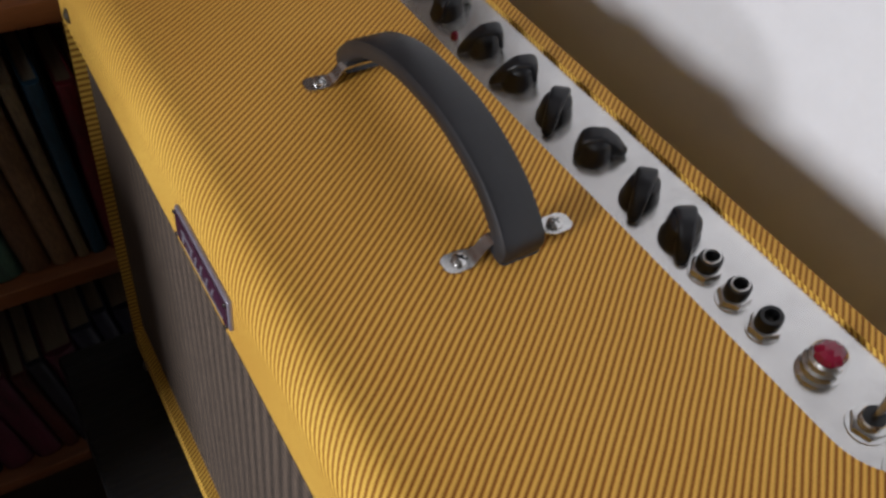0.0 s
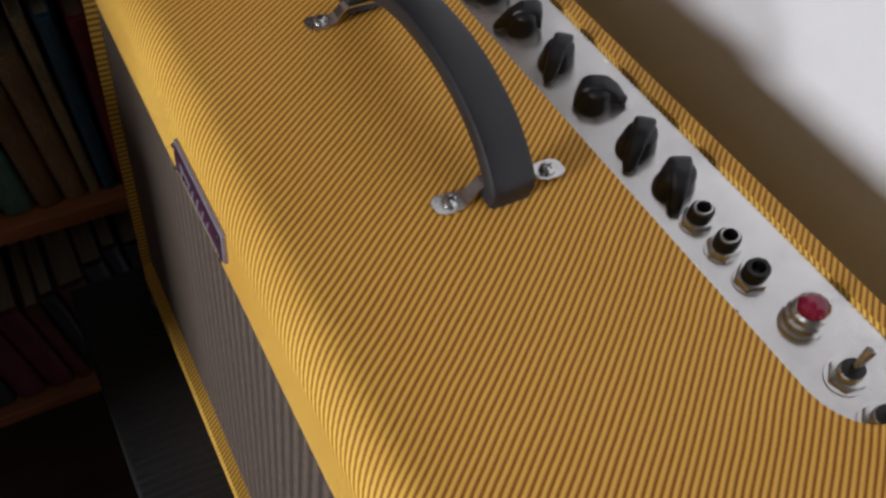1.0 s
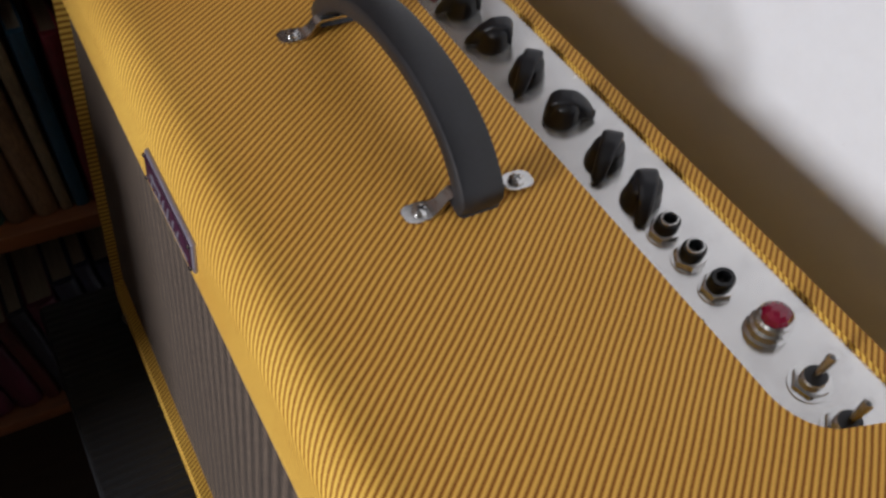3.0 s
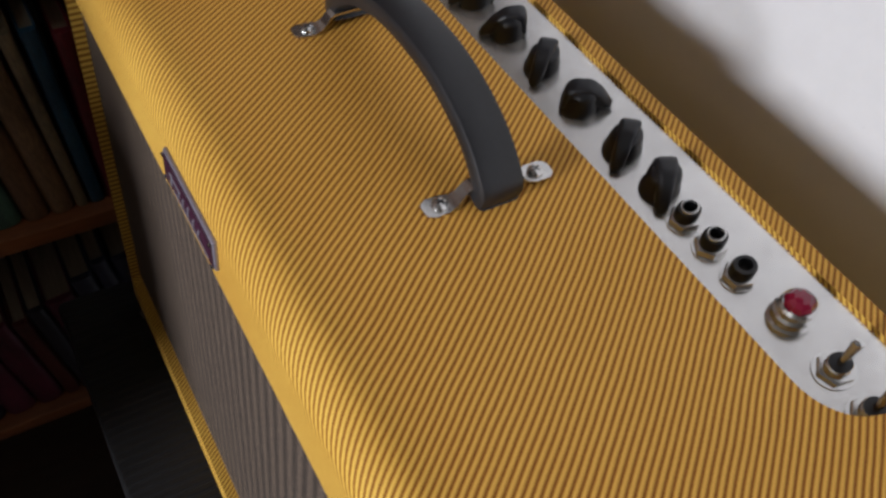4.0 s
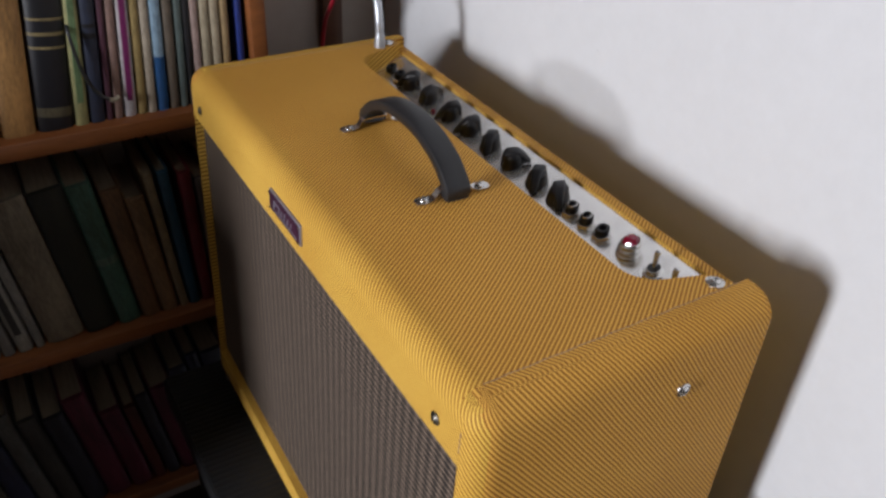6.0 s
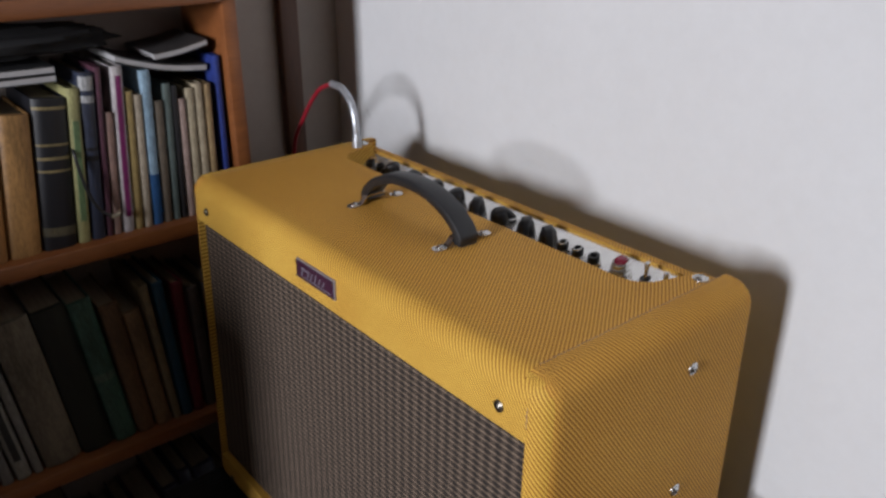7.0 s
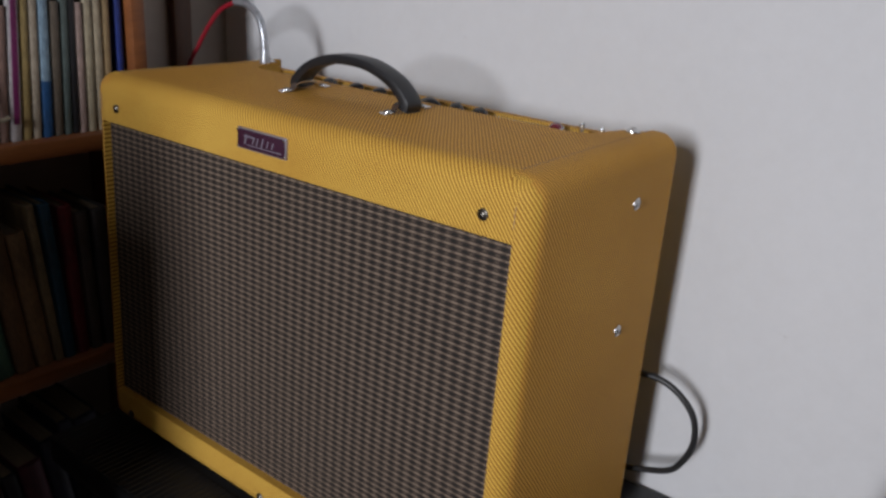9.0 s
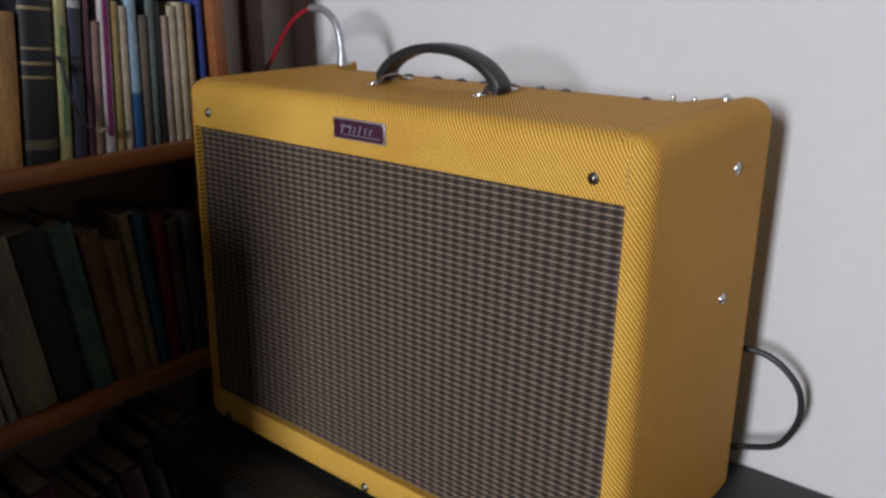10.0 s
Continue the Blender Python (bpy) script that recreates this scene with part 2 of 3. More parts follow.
def tube(points, radius, steps=12):
    """A round cable along points."""
    bm = bmesh.new()
    up = Vector((0.3, 0.2, 1)).normalized()
    rings = []
    for i, p in enumerate(points):
        d = (points[min(i + 1, len(points) - 1)] - points[max(i - 1, 0)]).normalized()
        a = d.cross(up).normalized()
        up = a.cross(d).normalized()
        rings.append([bm.verts.new(p + radius * (math.cos(2 * math.pi * k / steps) * a + math.sin(2 * math.pi * k / steps) * up)) for k in range(steps)])
    for a, b in zip(rings, rings[1:]):
        for k in range(steps):
            bm.faces.new((a[k], a[(k + 1) % steps], b[(k + 1) % steps], b[k]))
    bm.faces.new(rings[0][::-1])
    bm.faces.new(rings[-1])
    return bm


def carve(bm, cutters):
    """bm less the cutters, as a new bmesh."""
    def temp(b):
        me = bpy.data.meshes.new("temp")
        bmesh.ops.recalc_face_normals(b, faces=b.faces)
        b.to_mesh(me)
        b.free()
        return new("temp", me)
    base = temp(bm)
    tools = [temp(c) for c in cutters]
    for t in tools:
        mod = base.modifiers.new("cut", "BOOLEAN")
        mod.operation, mod.object, mod.solver = "DIFFERENCE", t, "EXACT"
    bpy.context.view_layer.update()
    me = bpy.data.meshes.new_from_object(base.evaluated_get(bpy.context.evaluated_depsgraph_get()))
    out = bmesh.new()
    out.from_mesh(me)
    for o in [base] + tools:
        old = o.data
        bpy.data.objects.remove(o)
        bpy.data.meshes.remove(old)
    bpy.data.meshes.remove(me)
    return out


def wall(name, x0, x1, y0, y1, z0, z1, mat, label):
    ob = new(name, finish(box(x0, x1, y0, y1, z0, z1), mat, False))
    return tagged(ob, label, "wall", kind="structure")


# ---- the room ----
YW, XL = 0.358, -0.215           # back wall and left wall
XR, YF, CEIL = 3.2, -3.6, 2.7
wall("wall_north", XL - 0.1, XR + 0.1, YW, YW + 0.1, 0, CEIL, WALLP, "white painted plaster wall behind the amplifier")
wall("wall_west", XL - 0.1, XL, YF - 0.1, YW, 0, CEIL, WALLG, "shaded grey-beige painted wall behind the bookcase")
wall("wall_east", XR, XR + 0.1, YF - 0.1, YW, 0, CEIL, WALLD, "unseen dark wall that keeps bounce light low")
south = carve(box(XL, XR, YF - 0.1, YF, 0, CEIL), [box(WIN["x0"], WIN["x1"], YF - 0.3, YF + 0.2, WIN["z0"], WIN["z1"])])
tagged(new("wall_south", finish(south, WALLD, False)), "unseen dark wall with a tall window opening", "wall", kind="structure")
tagged(new("floor", finish(box(XL - 0.1, XR + 0.1, YF - 0.1, YW + 0.1, -0.1, 0), FLOORM, False)), "dark wooden floor of the room", "floor", kind="structure")
tagged(new("ceiling", finish(box(XL - 0.1, XR + 0.1, YF - 0.1, YW + 0.1, CEIL, CEIL + 0.1), CEILM, False)), "unseen dark ceiling that keeps bounce light low", "ceiling", kind="structure")
tagged(new("trim", finish(box(XL, XL + 0.018, 0.25, 0.281, 0, CEIL, 0.003), DARKWOOD)), "dark brown wooden upright strip on the wall", "trim", kind="structure")

# unseen wall, added only to block window light from the lower left
wall("wall_partition", XL, 0.340, -0.85, -0.75, 0, 1.04, WALLD, "unseen added wall that shades the grille and bookcase")

# ---- black bench under the amplifier ----
ZB = 0.464
bench = empty("bench", "low black bench with a ribbed top under the amplifier", "bench", at=(0.35, 0.14, 0))
BX0, BX1, BY0, BY1 = -0.03, 0.742, -0.085, 0.353


def under(ob, parent):
    ob.parent = parent
    ob.matrix_parent_inverse = Matrix.Translation(-parent.location)
    return ob


def put(name, bm, mat, parent, label="", smooth=True):
    """A part given in the room's own coordinates."""
    return under(part(name, bm, mat, parent, label, smooth), parent)


ribs = bmesh.new()
n_rib = 34
for i in range(n_rib):
    x = BX0 + 0.004 + (0.30) * (i + 0.5) / n_rib
    w = 0.0036
    vs = [ribs.verts.new((x + dx, y, z)) for y in (BY0 + 0.004, -0.004) for dx, z in ((-w, ZB - 0.002), (-w * 0.6, ZB + 0.0006), (w * 0.6, ZB + 0.0006), (w, ZB - 0.002))]
    for k in range(3):
        ribs.faces.new((vs[k], vs[k + 1], vs[k + 5], vs[k + 4]))
    ribs.faces.new((vs[0], vs[1], vs[2], vs[3]))
    ribs.faces.new((vs[4], vs[7], vs[6], vs[5]))
tagged(put("rib", ribs, BLACKTOP, bench, "narrow black ribs of the top", False), kind="stuff")
put("top", box(BX0, BX1, BY0, BY1, ZB - 0.04, ZB - 0.0008, 0.006), BLACKTOP, bench)
for x in (BX0 + 0.02, BX1 - 0.06):
    for y in (BY0 + 0.02, BY1 - 0.06):
        put("leg", box(x, x + 0.04, y, y + 0.04, 0, ZB - 0.04, 0.004), BLACKTOP, bench)
for y in (BY0 + 0.03, BY1 - 0.05):
    put("apron", box(BX0 + 0.06, BX1 - 0.06, y, y + 0.02, ZB - 0.12, ZB - 0.04, 0.003), BLACKTOP, bench)

# ---- the amplifier ----
W, D, ZT = 0.601, 0.2590, 0.9235
ZA = ZB + 0.013            # the cabinet's underside, on rubber feet
amp = empty("guitar_amplifier", "yellow lacquered tweed guitar amplifier with a brown woven grille", "amplifier", at=(W / 2, D / 2, ZB))
R = 0.021
shell = box(0, W, 0, D, ZA, ZT)
rear = [e for e in shell.edges if all(v.co.y > D - 0.001 for v in e.verts)]
bmesh.ops.bevel(shell, geom=[e for e in shell.edges if e not in rear], offset=R, segments=7, profile=0.5, affect="EDGES")
GX0, GX1, GZ0, GZ1 = 0.0181, 0.5829, 0.521, 0.8695
PX0, PX1, PY0, PY1, PZ = 0.043, 0.558, 0.180, 0.2480, 0.9015


def arc(cx, cy, r, a0, a1, n=8):
    return [(cx + r * math.cos(radians(a0 + (a1 - a0) * i / n)), cy + r * math.sin(radians(a0 + (a1 - a0) * i / n))) for i in range(n + 1)]


def panel_outline(g=0.0):
    """The control panel's cut-out: straight front and back, ends rounded off into a slant."""
    k = 0.030
    right = arc(PX1 - 0.043, PY0 + k - g, k, -90, -28) + [(PX1 - g, PY1 + g)]
    left = [(PX0 + PX1 - x, y) for x, y in right][::-1]
    return left + right


shell = carve(shell, [box(GX0, GX1, -0.02, 0.016, GZ0, GZ1), prism(panel_outline(), PZ - 0.010, ZT + 0.02), box(W - 0.572, 0.572, PY1 - 0.003, D + 0.02, 0.9125, ZT + 0.02)])
lip = [e for e in shell.edges if all(abs(v.co.y) < 1e-5 and GX0 - 1e-4 < v.co.x < GX1 + 1e-4 and GZ0 - 1e-4 < v.co.z < GZ1 + 1e-4 for v in e.verts)]
bmesh.ops.bevel(shell, geom=lip, offset=0.0075, segments=5, profile=0.5, affect="EDGES", clamp_overlap=False)
for xs in (0.018, 0.0285, 0.5725, 0.583):
    bmesh.ops.bisect_plane(shell, geom=list(shell.verts) + list(shell.edges) + list(shell.faces), plane_co=(xs, 0, 0), plane_no=(1, 0, 0))
bmesh.ops.recalc_face_normals(shell, faces=shell.faces)
uv = shell.loops.layers.uv.new("UVMap")
for f in shell.faces:
    n, mid = f.normal, f.calc_center_median()
    edge = 0.5725 if n.z > 0.35 else 0.583
    side = (mid.x > edge or mid.x < W - edge) and mid.y < D - 0.001
    for lp in f.loops:
        c = lp.vert.co
        if side:
            # unrolled round the upright front edge and over the top edge
            xx = W - c.x if mid.x > 0.3 else c.x
            if c.y < R and xx < R:
                yy = R - R * math.atan2(R - c.y, R - xx)
            elif c.y < R * 0.5:
                yy = R - R * math.pi / 2 - (xx - R)
            else:
                yy = c.y
            zz = c.z
            if c.z > ZT - 0.0005:
                zz = ZT - R + R * math.pi / 2 + max(xx - R, 0)
            elif c.z > ZT - R and xx < R and c.y > R:
                zz = ZT - R + R * math.atan2(c.z - (ZT - R), R - xx)
            if n.y < -0.5:
                zz -= 200 * TWEED / 0.6       # the front strip keeps the front's paler tint
            lp[uv].uv = (yy, zz) if mid.x > 0.3 else (yy, -zz)
        else:
            # arc length over the rounded front edge
            if c.y < R and c.z > ZT - R + 1e-6:
                vv = R - R * math.atan2(R - c.y, c.z - (ZT - R))
            elif n.z > 0.7:
                vv = c.y
            else:
                vv = R - R * math.pi / 2 - (ZT - R - c.z)
            lp[uv].uv = (c.x, vv)
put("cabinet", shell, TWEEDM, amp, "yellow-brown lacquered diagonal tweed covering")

SEAM = noisy("frayed_tweed_edge", (0.22, 0.12, 0.06), (0.46, 0.30, 0.17), 60, 900, 0.8, 0.0, 0.0006, 0.6)
for x in (0.5725, W - 0.5725):
    put("seam", tube([Vector((x + 0.0004 * math.sin(k * 2.1), 0.0215 + (D - 0.03) * k / 24, ZT - 0.00005)) for k in range(25)], 0.00055, 6), SEAM, amp, "frayed overlapped edge of the tweed")
for x in (0.583, W - 0.583):
    put("seam", tube([Vector((x + 0.0003 * math.sin(k * 1.7), 0.0001, ZT - R - 0.002 - 0.018 * k / 8)) for k in range(9)], 0.0004, 6), SEAM, amp, "frayed overlapped edge of the tweed")

cloth = box(GX0 - 0.001, GX1 + 0.001, 0.0090, 0.015, GZ0 - 0.001, GZ1 + 0.001)
uv = cloth.loops.layers.uv.new("UVMap")
for f in cloth.faces:
    for lp in f.loops:
        lp[uv].uv = (lp.vert.co.x, lp.vert.co.z)
put("grille_cloth", cloth, GRILLE, amp, "dark brown woven grille cloth with pale dashes", False)


def screw(x, y, z, turn, r, parent, mat=NICKEL):
    """A domed cross-head screw with its cup washer."""
    m = Matrix.Translation((x, y, z)) @ turn
    cup = lathe([(r, 0), (r * 0.97, r * 0.18), (r * 0.72, r * 0.34), (r * 0.66, r * 0.22)])
    bmesh.ops.transform(cup, matrix=m, verts=cup.verts)
    base = put("washer", cup, mat, parent)
    head = lathe([(r * 0.62, r * 0.15), (r * 0.6, r * 0.34), (r * 0.42, r * 0.5), (r * 0.15, r * 0.55)])
    bmesh.ops.transform(head, matrix=m, verts=head.verts)
    put("screw", head, mat, parent)
    for a in (40, 130):
        slot = box(-r * 0.32, r * 0.32, -r * 0.06, r * 0.06, r * 0.5, r * 0.575)
        bmesh.ops.transform(slot, matrix=m @ pose(0, 0, 0, 0, 0, a), verts=slot.verts)
        put("screw_slot", slot, BLACKPL, parent)
    return base


TO_FRONT, TO_SIDE, TO_TOP = pose(0, 0, 0, 90), pose(0, 0, 0, 0, 90), Matrix()
for x, z in ((0.047, 0.887), (0.554, 0.887), (0.2955, 0.4955), (0.047, 0.4955), (0.554, 0.4955)):
    screw(x, 0.0, z, TO_FRONT, 0.0052, amp, TARNISH)
for z in (0.870, 0.7415):
    screw(W, 0.180, z, TO_SIDE, 0.0062, amp)
    screw(0, 0.180, z, pose(0, 0, 0, 0, -90), 0.0062, amp)
for x in (0.5645, W - 0.5645):
    screw(x, 0.2320, ZT, TO_TOP, 0.0075, amp)

for x in (0.05, W - 0.05):
    for y in (0.04, D - 0.045):
        put("rubber_foot", lathe([(0.017, 0.0), (0.018, 0.003), (0.016, ZA - ZB)], 20, (x, y, ZB)), RUBBER, amp)

# name plate, without its lettering
DX, DZ = 0.0053, 0.0008
plate = put("name_plate", box(0.255, 0.3255, -0.0022, 0.001, 0.8835, 0.9045, 0.0012), SILVER, amp, "purple-brown metal name plate with silver rim")
face = box(0.2565, 0.324, -0.003, -0.0016, 0.885, 0.903, 0.0004)
put("plate_face", face, BADGE, plate)
bars = [(0.2625, 0.0085, 0.0016, 18), (0.2680, 0.0130, 0.0013, 90), (0.2735, 0.006, 0.0012, 18), (0.2795, 0.006, 0.0012, 18), (0.2865, 0.0085, 0.0013, 18), (0.2940, 0.006, 0.0012, 18), (0.3010, 0.0055, 0.0012, 24), (0.289, 0.040, 0.0008, 90)]
for i, (x, hgt, wid, a) in enumerate(bars):
    b = box(-wid * 0.65, wid * 0.65, -0.0004, 0.0004, -hgt * 0.62, hgt * 0.62, 0.0003)
    zc = 0.894 + (0.003 if i == 1 else 0) - (0.0052 if i == 7 else 0)
    bmesh.ops.transform(b, matrix=pose(x + 0.0065, -0.0032, zc, 0, a, 0), verts=b.verts)
    put("script_bar", b, SILVER, plate)
for x in (0.2572, 0.3233):
    for z in (0.8862, 0.9018):
        put("pin", lathe([(0.0013, 0), (0.0011, 0.0008), (0.0005, 0.0011)], 10, (x, -0.0028, z), TO_FRONT), NICKEL, plate)

for o in [plate] + list(plate.children):
    o.data.transform(Matrix.Translation((DX, 0, DZ)))

# control panel, which rises a little towards the back
TILT = 0.27
panel = prism(panel_outline(0.0006), PZ - 0.003, PZ)
for v in panel.verts:
    v.co.z += (v.co.y - 0.2187) * TILT
put("control_panel", panel, CHROME, amp, "scuffed chrome control panel", False)
put("panel_mark", lathe([(0.0007, 0), (0.0006, 0.0002)], 8, (0.464, 0.203, PZ)), BLACKPL, amp)


def knob(x, y, angle):
    """A pointer knob: round skirted body with a fin that ends in a beak."""
    m = pose(x, y, PZ, 0, 0, angle) @ Matrix.Diagonal((0.98, 0.98, 0.86, 1))
    body = lathe([(0.0108, 0.0), (0.0110, 0.003), (0.0100, 0.0055), (0.0094, 0.011), (0.0086, 0.0140), (0.0066, 0.0160), (0.003, 0.0168)], 28)
    bmesh.ops.transform(body, matrix=m, verts=body.verts)
    ob = put("control_knob", body, BLACKPL, amp, "black pointer knob")
    fin = bmesh.new()
    pts = [(-0.0112, 0.003), (-0.0104, 0.0150), (-0.0065, 0.0190), (0.004, 0.0195), (0.0115, 0.0140), (0.0182, 0.0045), (0.0182, 0.0022), (-0.0112, 0.0015)]
    lo = [fin.verts.new((px, -0.0062 + 0.0030 * max(px, 0) / 0.0182, pz)) for px, pz in pts]
    hi = [fin.verts.new((px, 0.0062 - 0.0030 * max(px, 0) / 0.0182, pz)) for px, pz in pts]
    fin.faces.new(lo)
    fin.faces.new(hi[::-1])
    for i in range(len(pts)):
        fin.faces.new((lo[i], hi[i], hi[(i + 1) % len(pts)], lo[(i + 1) % len(pts)]))
    bmesh.ops.bevel(fin, geom=list(fin.edges), offset=0.0029, segments=4, profile=0.5, affect="EDGES")
    bmesh.ops.transform(fin, matrix=m, verts=fin.verts)
    put("pointer", fin, BLACKPL, ob)


PYC = 0.2187
for kx, a in ((0.3895, 325), (0.3570, 310), (0.3170, 50), (0.2785, -50), (0.2410, 240), (0.2030, 246), (0.1575, 95), (0.1160, 230)):
    knob(kx, 0.2215, a)


def hexagon(x, y, r, z0, z1, mat, name, parent, a=0.0, bev=0.0006):
    return put(name, prism([(x + r * math.cos(radians(a + 60 * k)), y + r * math.sin(radians(a + 60 * k))) for k in range(6)], z0, z1, bev), mat, parent)


def jack(x, y, ring, a=10):
    """A panel jack: washer, hexagon nut and hollow black collar."""
    w = put("jack", lathe([(0.0088, 0), (0.0088, 0.001), (0.006, 0.0011)], 24, (x, y, PZ)), NICKEL, amp, "black jack socket with nickel nut")
    hexagon(x, y, 0.0084, PZ + 0.001, PZ + 0.0042, NICKEL, "nut", w, a)
    put("collar", lathe([(0.0062, 0.004), (0.0062, 0.009), (0.0054, 0.0102), (0.0036, 0.0102), (0.0034, 0.0030)], 24, (x, y, PZ)), BLACKPL, w)
    if ring:
        put("bushing", lathe([(0.0047, 0.0101), (0.0046, 0.0112), (0.0038, 0.0113), (0.0036, 0.0070)], 24, (x, y, PZ), None, False), NICKEL, w)


for x, ring, a in ((0.4130, True, 12), (0.4330, True, 30), (0.4540, False, 5)):
    jack(x, PYC, ring, a)
for x in (0.073, 0.094):
    jack(x, PYC, False, 20)

jew = put("pilot_light", lathe([(0.0105, 0), (0.0105, 0.0025), (0.0092, 0.0032), (0.0092, 0.0065), (0.0098, 0.0075), (0.0086, 0.0085), (0.0086, 0.0115), (0.0074, 0.0128), (0.0070, 0.0120)], 28, (0.4840, PYC + 0.004, PZ)), NICKEL, amp, "nickel pilot light holder with a red jewel")
put("jewel", lathe([(0.0071, 0.0115), (0.0071, 0.0132), (0.0060, 0.0150), (0.0038, 0.0162), (0.0010, 0.0166)], 9, (0.4840, PYC + 0.004, PZ)), JEWEL, jew, "faceted red jewel", False)


def toggle(x, y, lean):
    base = hexagon(x, y, 0.0088, PZ, PZ + 0.0028, NICKEL, "toggle_switch", amp, 15)
    put("washer", lathe([(0.0098, 0.0), (0.0098, 0.0008), (0.006, 0.0009)], 22, (x, y, PZ)), NICKEL, base)
    put("collar", lathe([(0.0058, 0.0025), (0.0058, 0.0062), (0.005, 0.007), (0.004, 0.007)], 22, (x, y, PZ)), NICKEL, base)
    put("opening", lathe([(0.0052, 0.0068), (0.0052, 0.0073), (0.001, 0.0074)], 22, (x, y, PZ)), BLACKPL, base)
    put("lever", lathe([(0.0018, 0.005), (0.0019, 0.010), (0.0026, 0.0205), (0.0023, 0.0225), (0.0008, 0.0232)], 16, (x, y, PZ), pose(0, 0, 0, lean, 0, 0)), NICKEL, base)


toggle(0.5150, PYC + 0.002, -2)
toggle(0.5385, PYC - 0.001, -2)
put("indicator_lamp", lathe([(0.0028, 0), (0.0028, 0.002), (0.002, 0.0036), (0.0008, 0.0041)], 14, (0.181, PYC - 0.006, PZ)), JEWEL, amp, "small red indicator lamp")

# the front leans: its foot stands a little further out than its top
LEAN = 0.012

# carrying handle
HX0, HX1, HY = 0.2190, 0.3725, 0.1217
handle = put("carrying_handle", bmesh.new(), RUBBER, amp, "arched black moulded strap handle")
hb = bmesh.new()
mid, half = (HX0 + HX1) / 2, (HX1 - HX0) / 2
path = spline([(mid - half, HY, 0.9265), (mid - half * 1.02, HY, 0.9345), (mid - half * 0.78, HY, 0.9510), (mid - half * 0.4, HY, 0.9622), (mid, HY, 0.9652), (mid + half * 0.4, HY, 0.9622), (mid + half * 0.78, HY, 0.9510), (mid + half * 1.02, HY, 0.9345), (mid + half, HY, 0.9265)], 8)
rings = []
sect = [(-1, -0.5), (-0.93, -0.9), (-0.8, -1), (0.8, -1), (0.93, -0.9), (1, -0.5), (1, 0.45), (0.92, 0.85), (0.75, 1), (-0.75, 1), (-0.92, 0.85), (-1, 0.45)]
for i, p in enumerate(path):
    d = (path[min(i + 1, len(path) - 1)] - path[max(i - 1, 0)]).normalized()
    nrm = Vector((-d.z, 0, d.x))
    e = abs(2 * i / (len(path) - 1) - 1)
    thick = 0.0050 + 0.0026 * e ** 5
    wid = 0.0122 - 0.0004 * (1 - e)
    rings.append([hb.verts.new(p + Vector((0, wid * a, 0)) + nrm * thick * b) for a, b in sect])
ns = len(sect)
for a, b in zip(rings, rings[1:]):
    for k in range(ns):
        hb.faces.new((a[k], a[(k + 1) % ns], b[(k + 1) % ns], b[k]))
hb.faces.new(rings[0][::-1])
hb.faces.new(rings[-1])
handle.data = finish(hb, RUBBER)
for x in (0.2227, 0.3687):
    strap = bmesh.new()
    prof = [(0.0920, 0.0005, 0.0026), (0.0933, 0.0005, 0.0046), (0.0960, 0.0005, 0.0060), (0.1035, 0.0005, 0.0060), (0.1077, 0.0008, 0.0044), (0.1105, 0.0026, 0.0036), (0.1130, 0.0062, 0.0034), (0.1165, 0.0085, 0.0034), (0.1280, 0.0090, 0.0034)]
    prof = [(y - 0.0063, z, hw) for y, z, hw in prof]
    prof += [(2 * HY - y, z, hw) for y, z, hw in prof[-2::-1]]
    cols = []
    for y, z, hw in prof:
        cols.append([strap.verts.new((x + dx, y, ZT + z + dz)) for dx, dz in ((-hw, 0), (hw, 0), (hw, 0.0014), (-hw, 0.0014))])
    for a, b in zip(cols, cols[1:]):
        for k in range(4):
            strap.faces.new((a[k], a[(k + 1) % 4], b[(k + 1) % 4], b[k]))
    strap.faces.new(cols[0][::-1])
    strap.faces.new(cols[-1])
    br = put("handle_bracket", strap, NICKEL, handle, "nickel steel handle bracket")
    for y in (0.0945, 0.1489):
        m = (x, y, ZT + 0.0019)
        put("screw", lathe([(0.0042, 0), (0.0040, 0.0012), (0.0028, 0.0023), (0.001, 0.0027)], 18, m), NICKEL, br)
        for a in (20, 110):
            s = box(-0.0022, 0.0022, -0.0004, 0.0004, 0.0021, 0.0028)
            bmesh.ops.transform(s, matrix=Matrix.Translation(m) @ pose(0, 0, 0, 0, 0, a), verts=s.verts)
            put("screw_slot", s, BLACKPL, br)

for o in amp.children_recursive:
    mid = sum((v.co for v in o.data.vertices), Vector()) / len(o.data.vertices)
    on_panel = PX0 < mid.x < PX1 and PY0 < mid.y < PY1 and PZ - 0.002 < mid.z < PZ + 0.03 and o.name.split(".")[0] not in ("cabinet", "control_panel")
    for v in o.data.vertices:
        if on_panel:
            v.co.z += (v.co.y - 0.2187) * TILT
        v.co.y -= LEAN * max(0.0, ZT - R - v.co.z) / (ZT - R - ZA) * (1 - v.co.y / D)


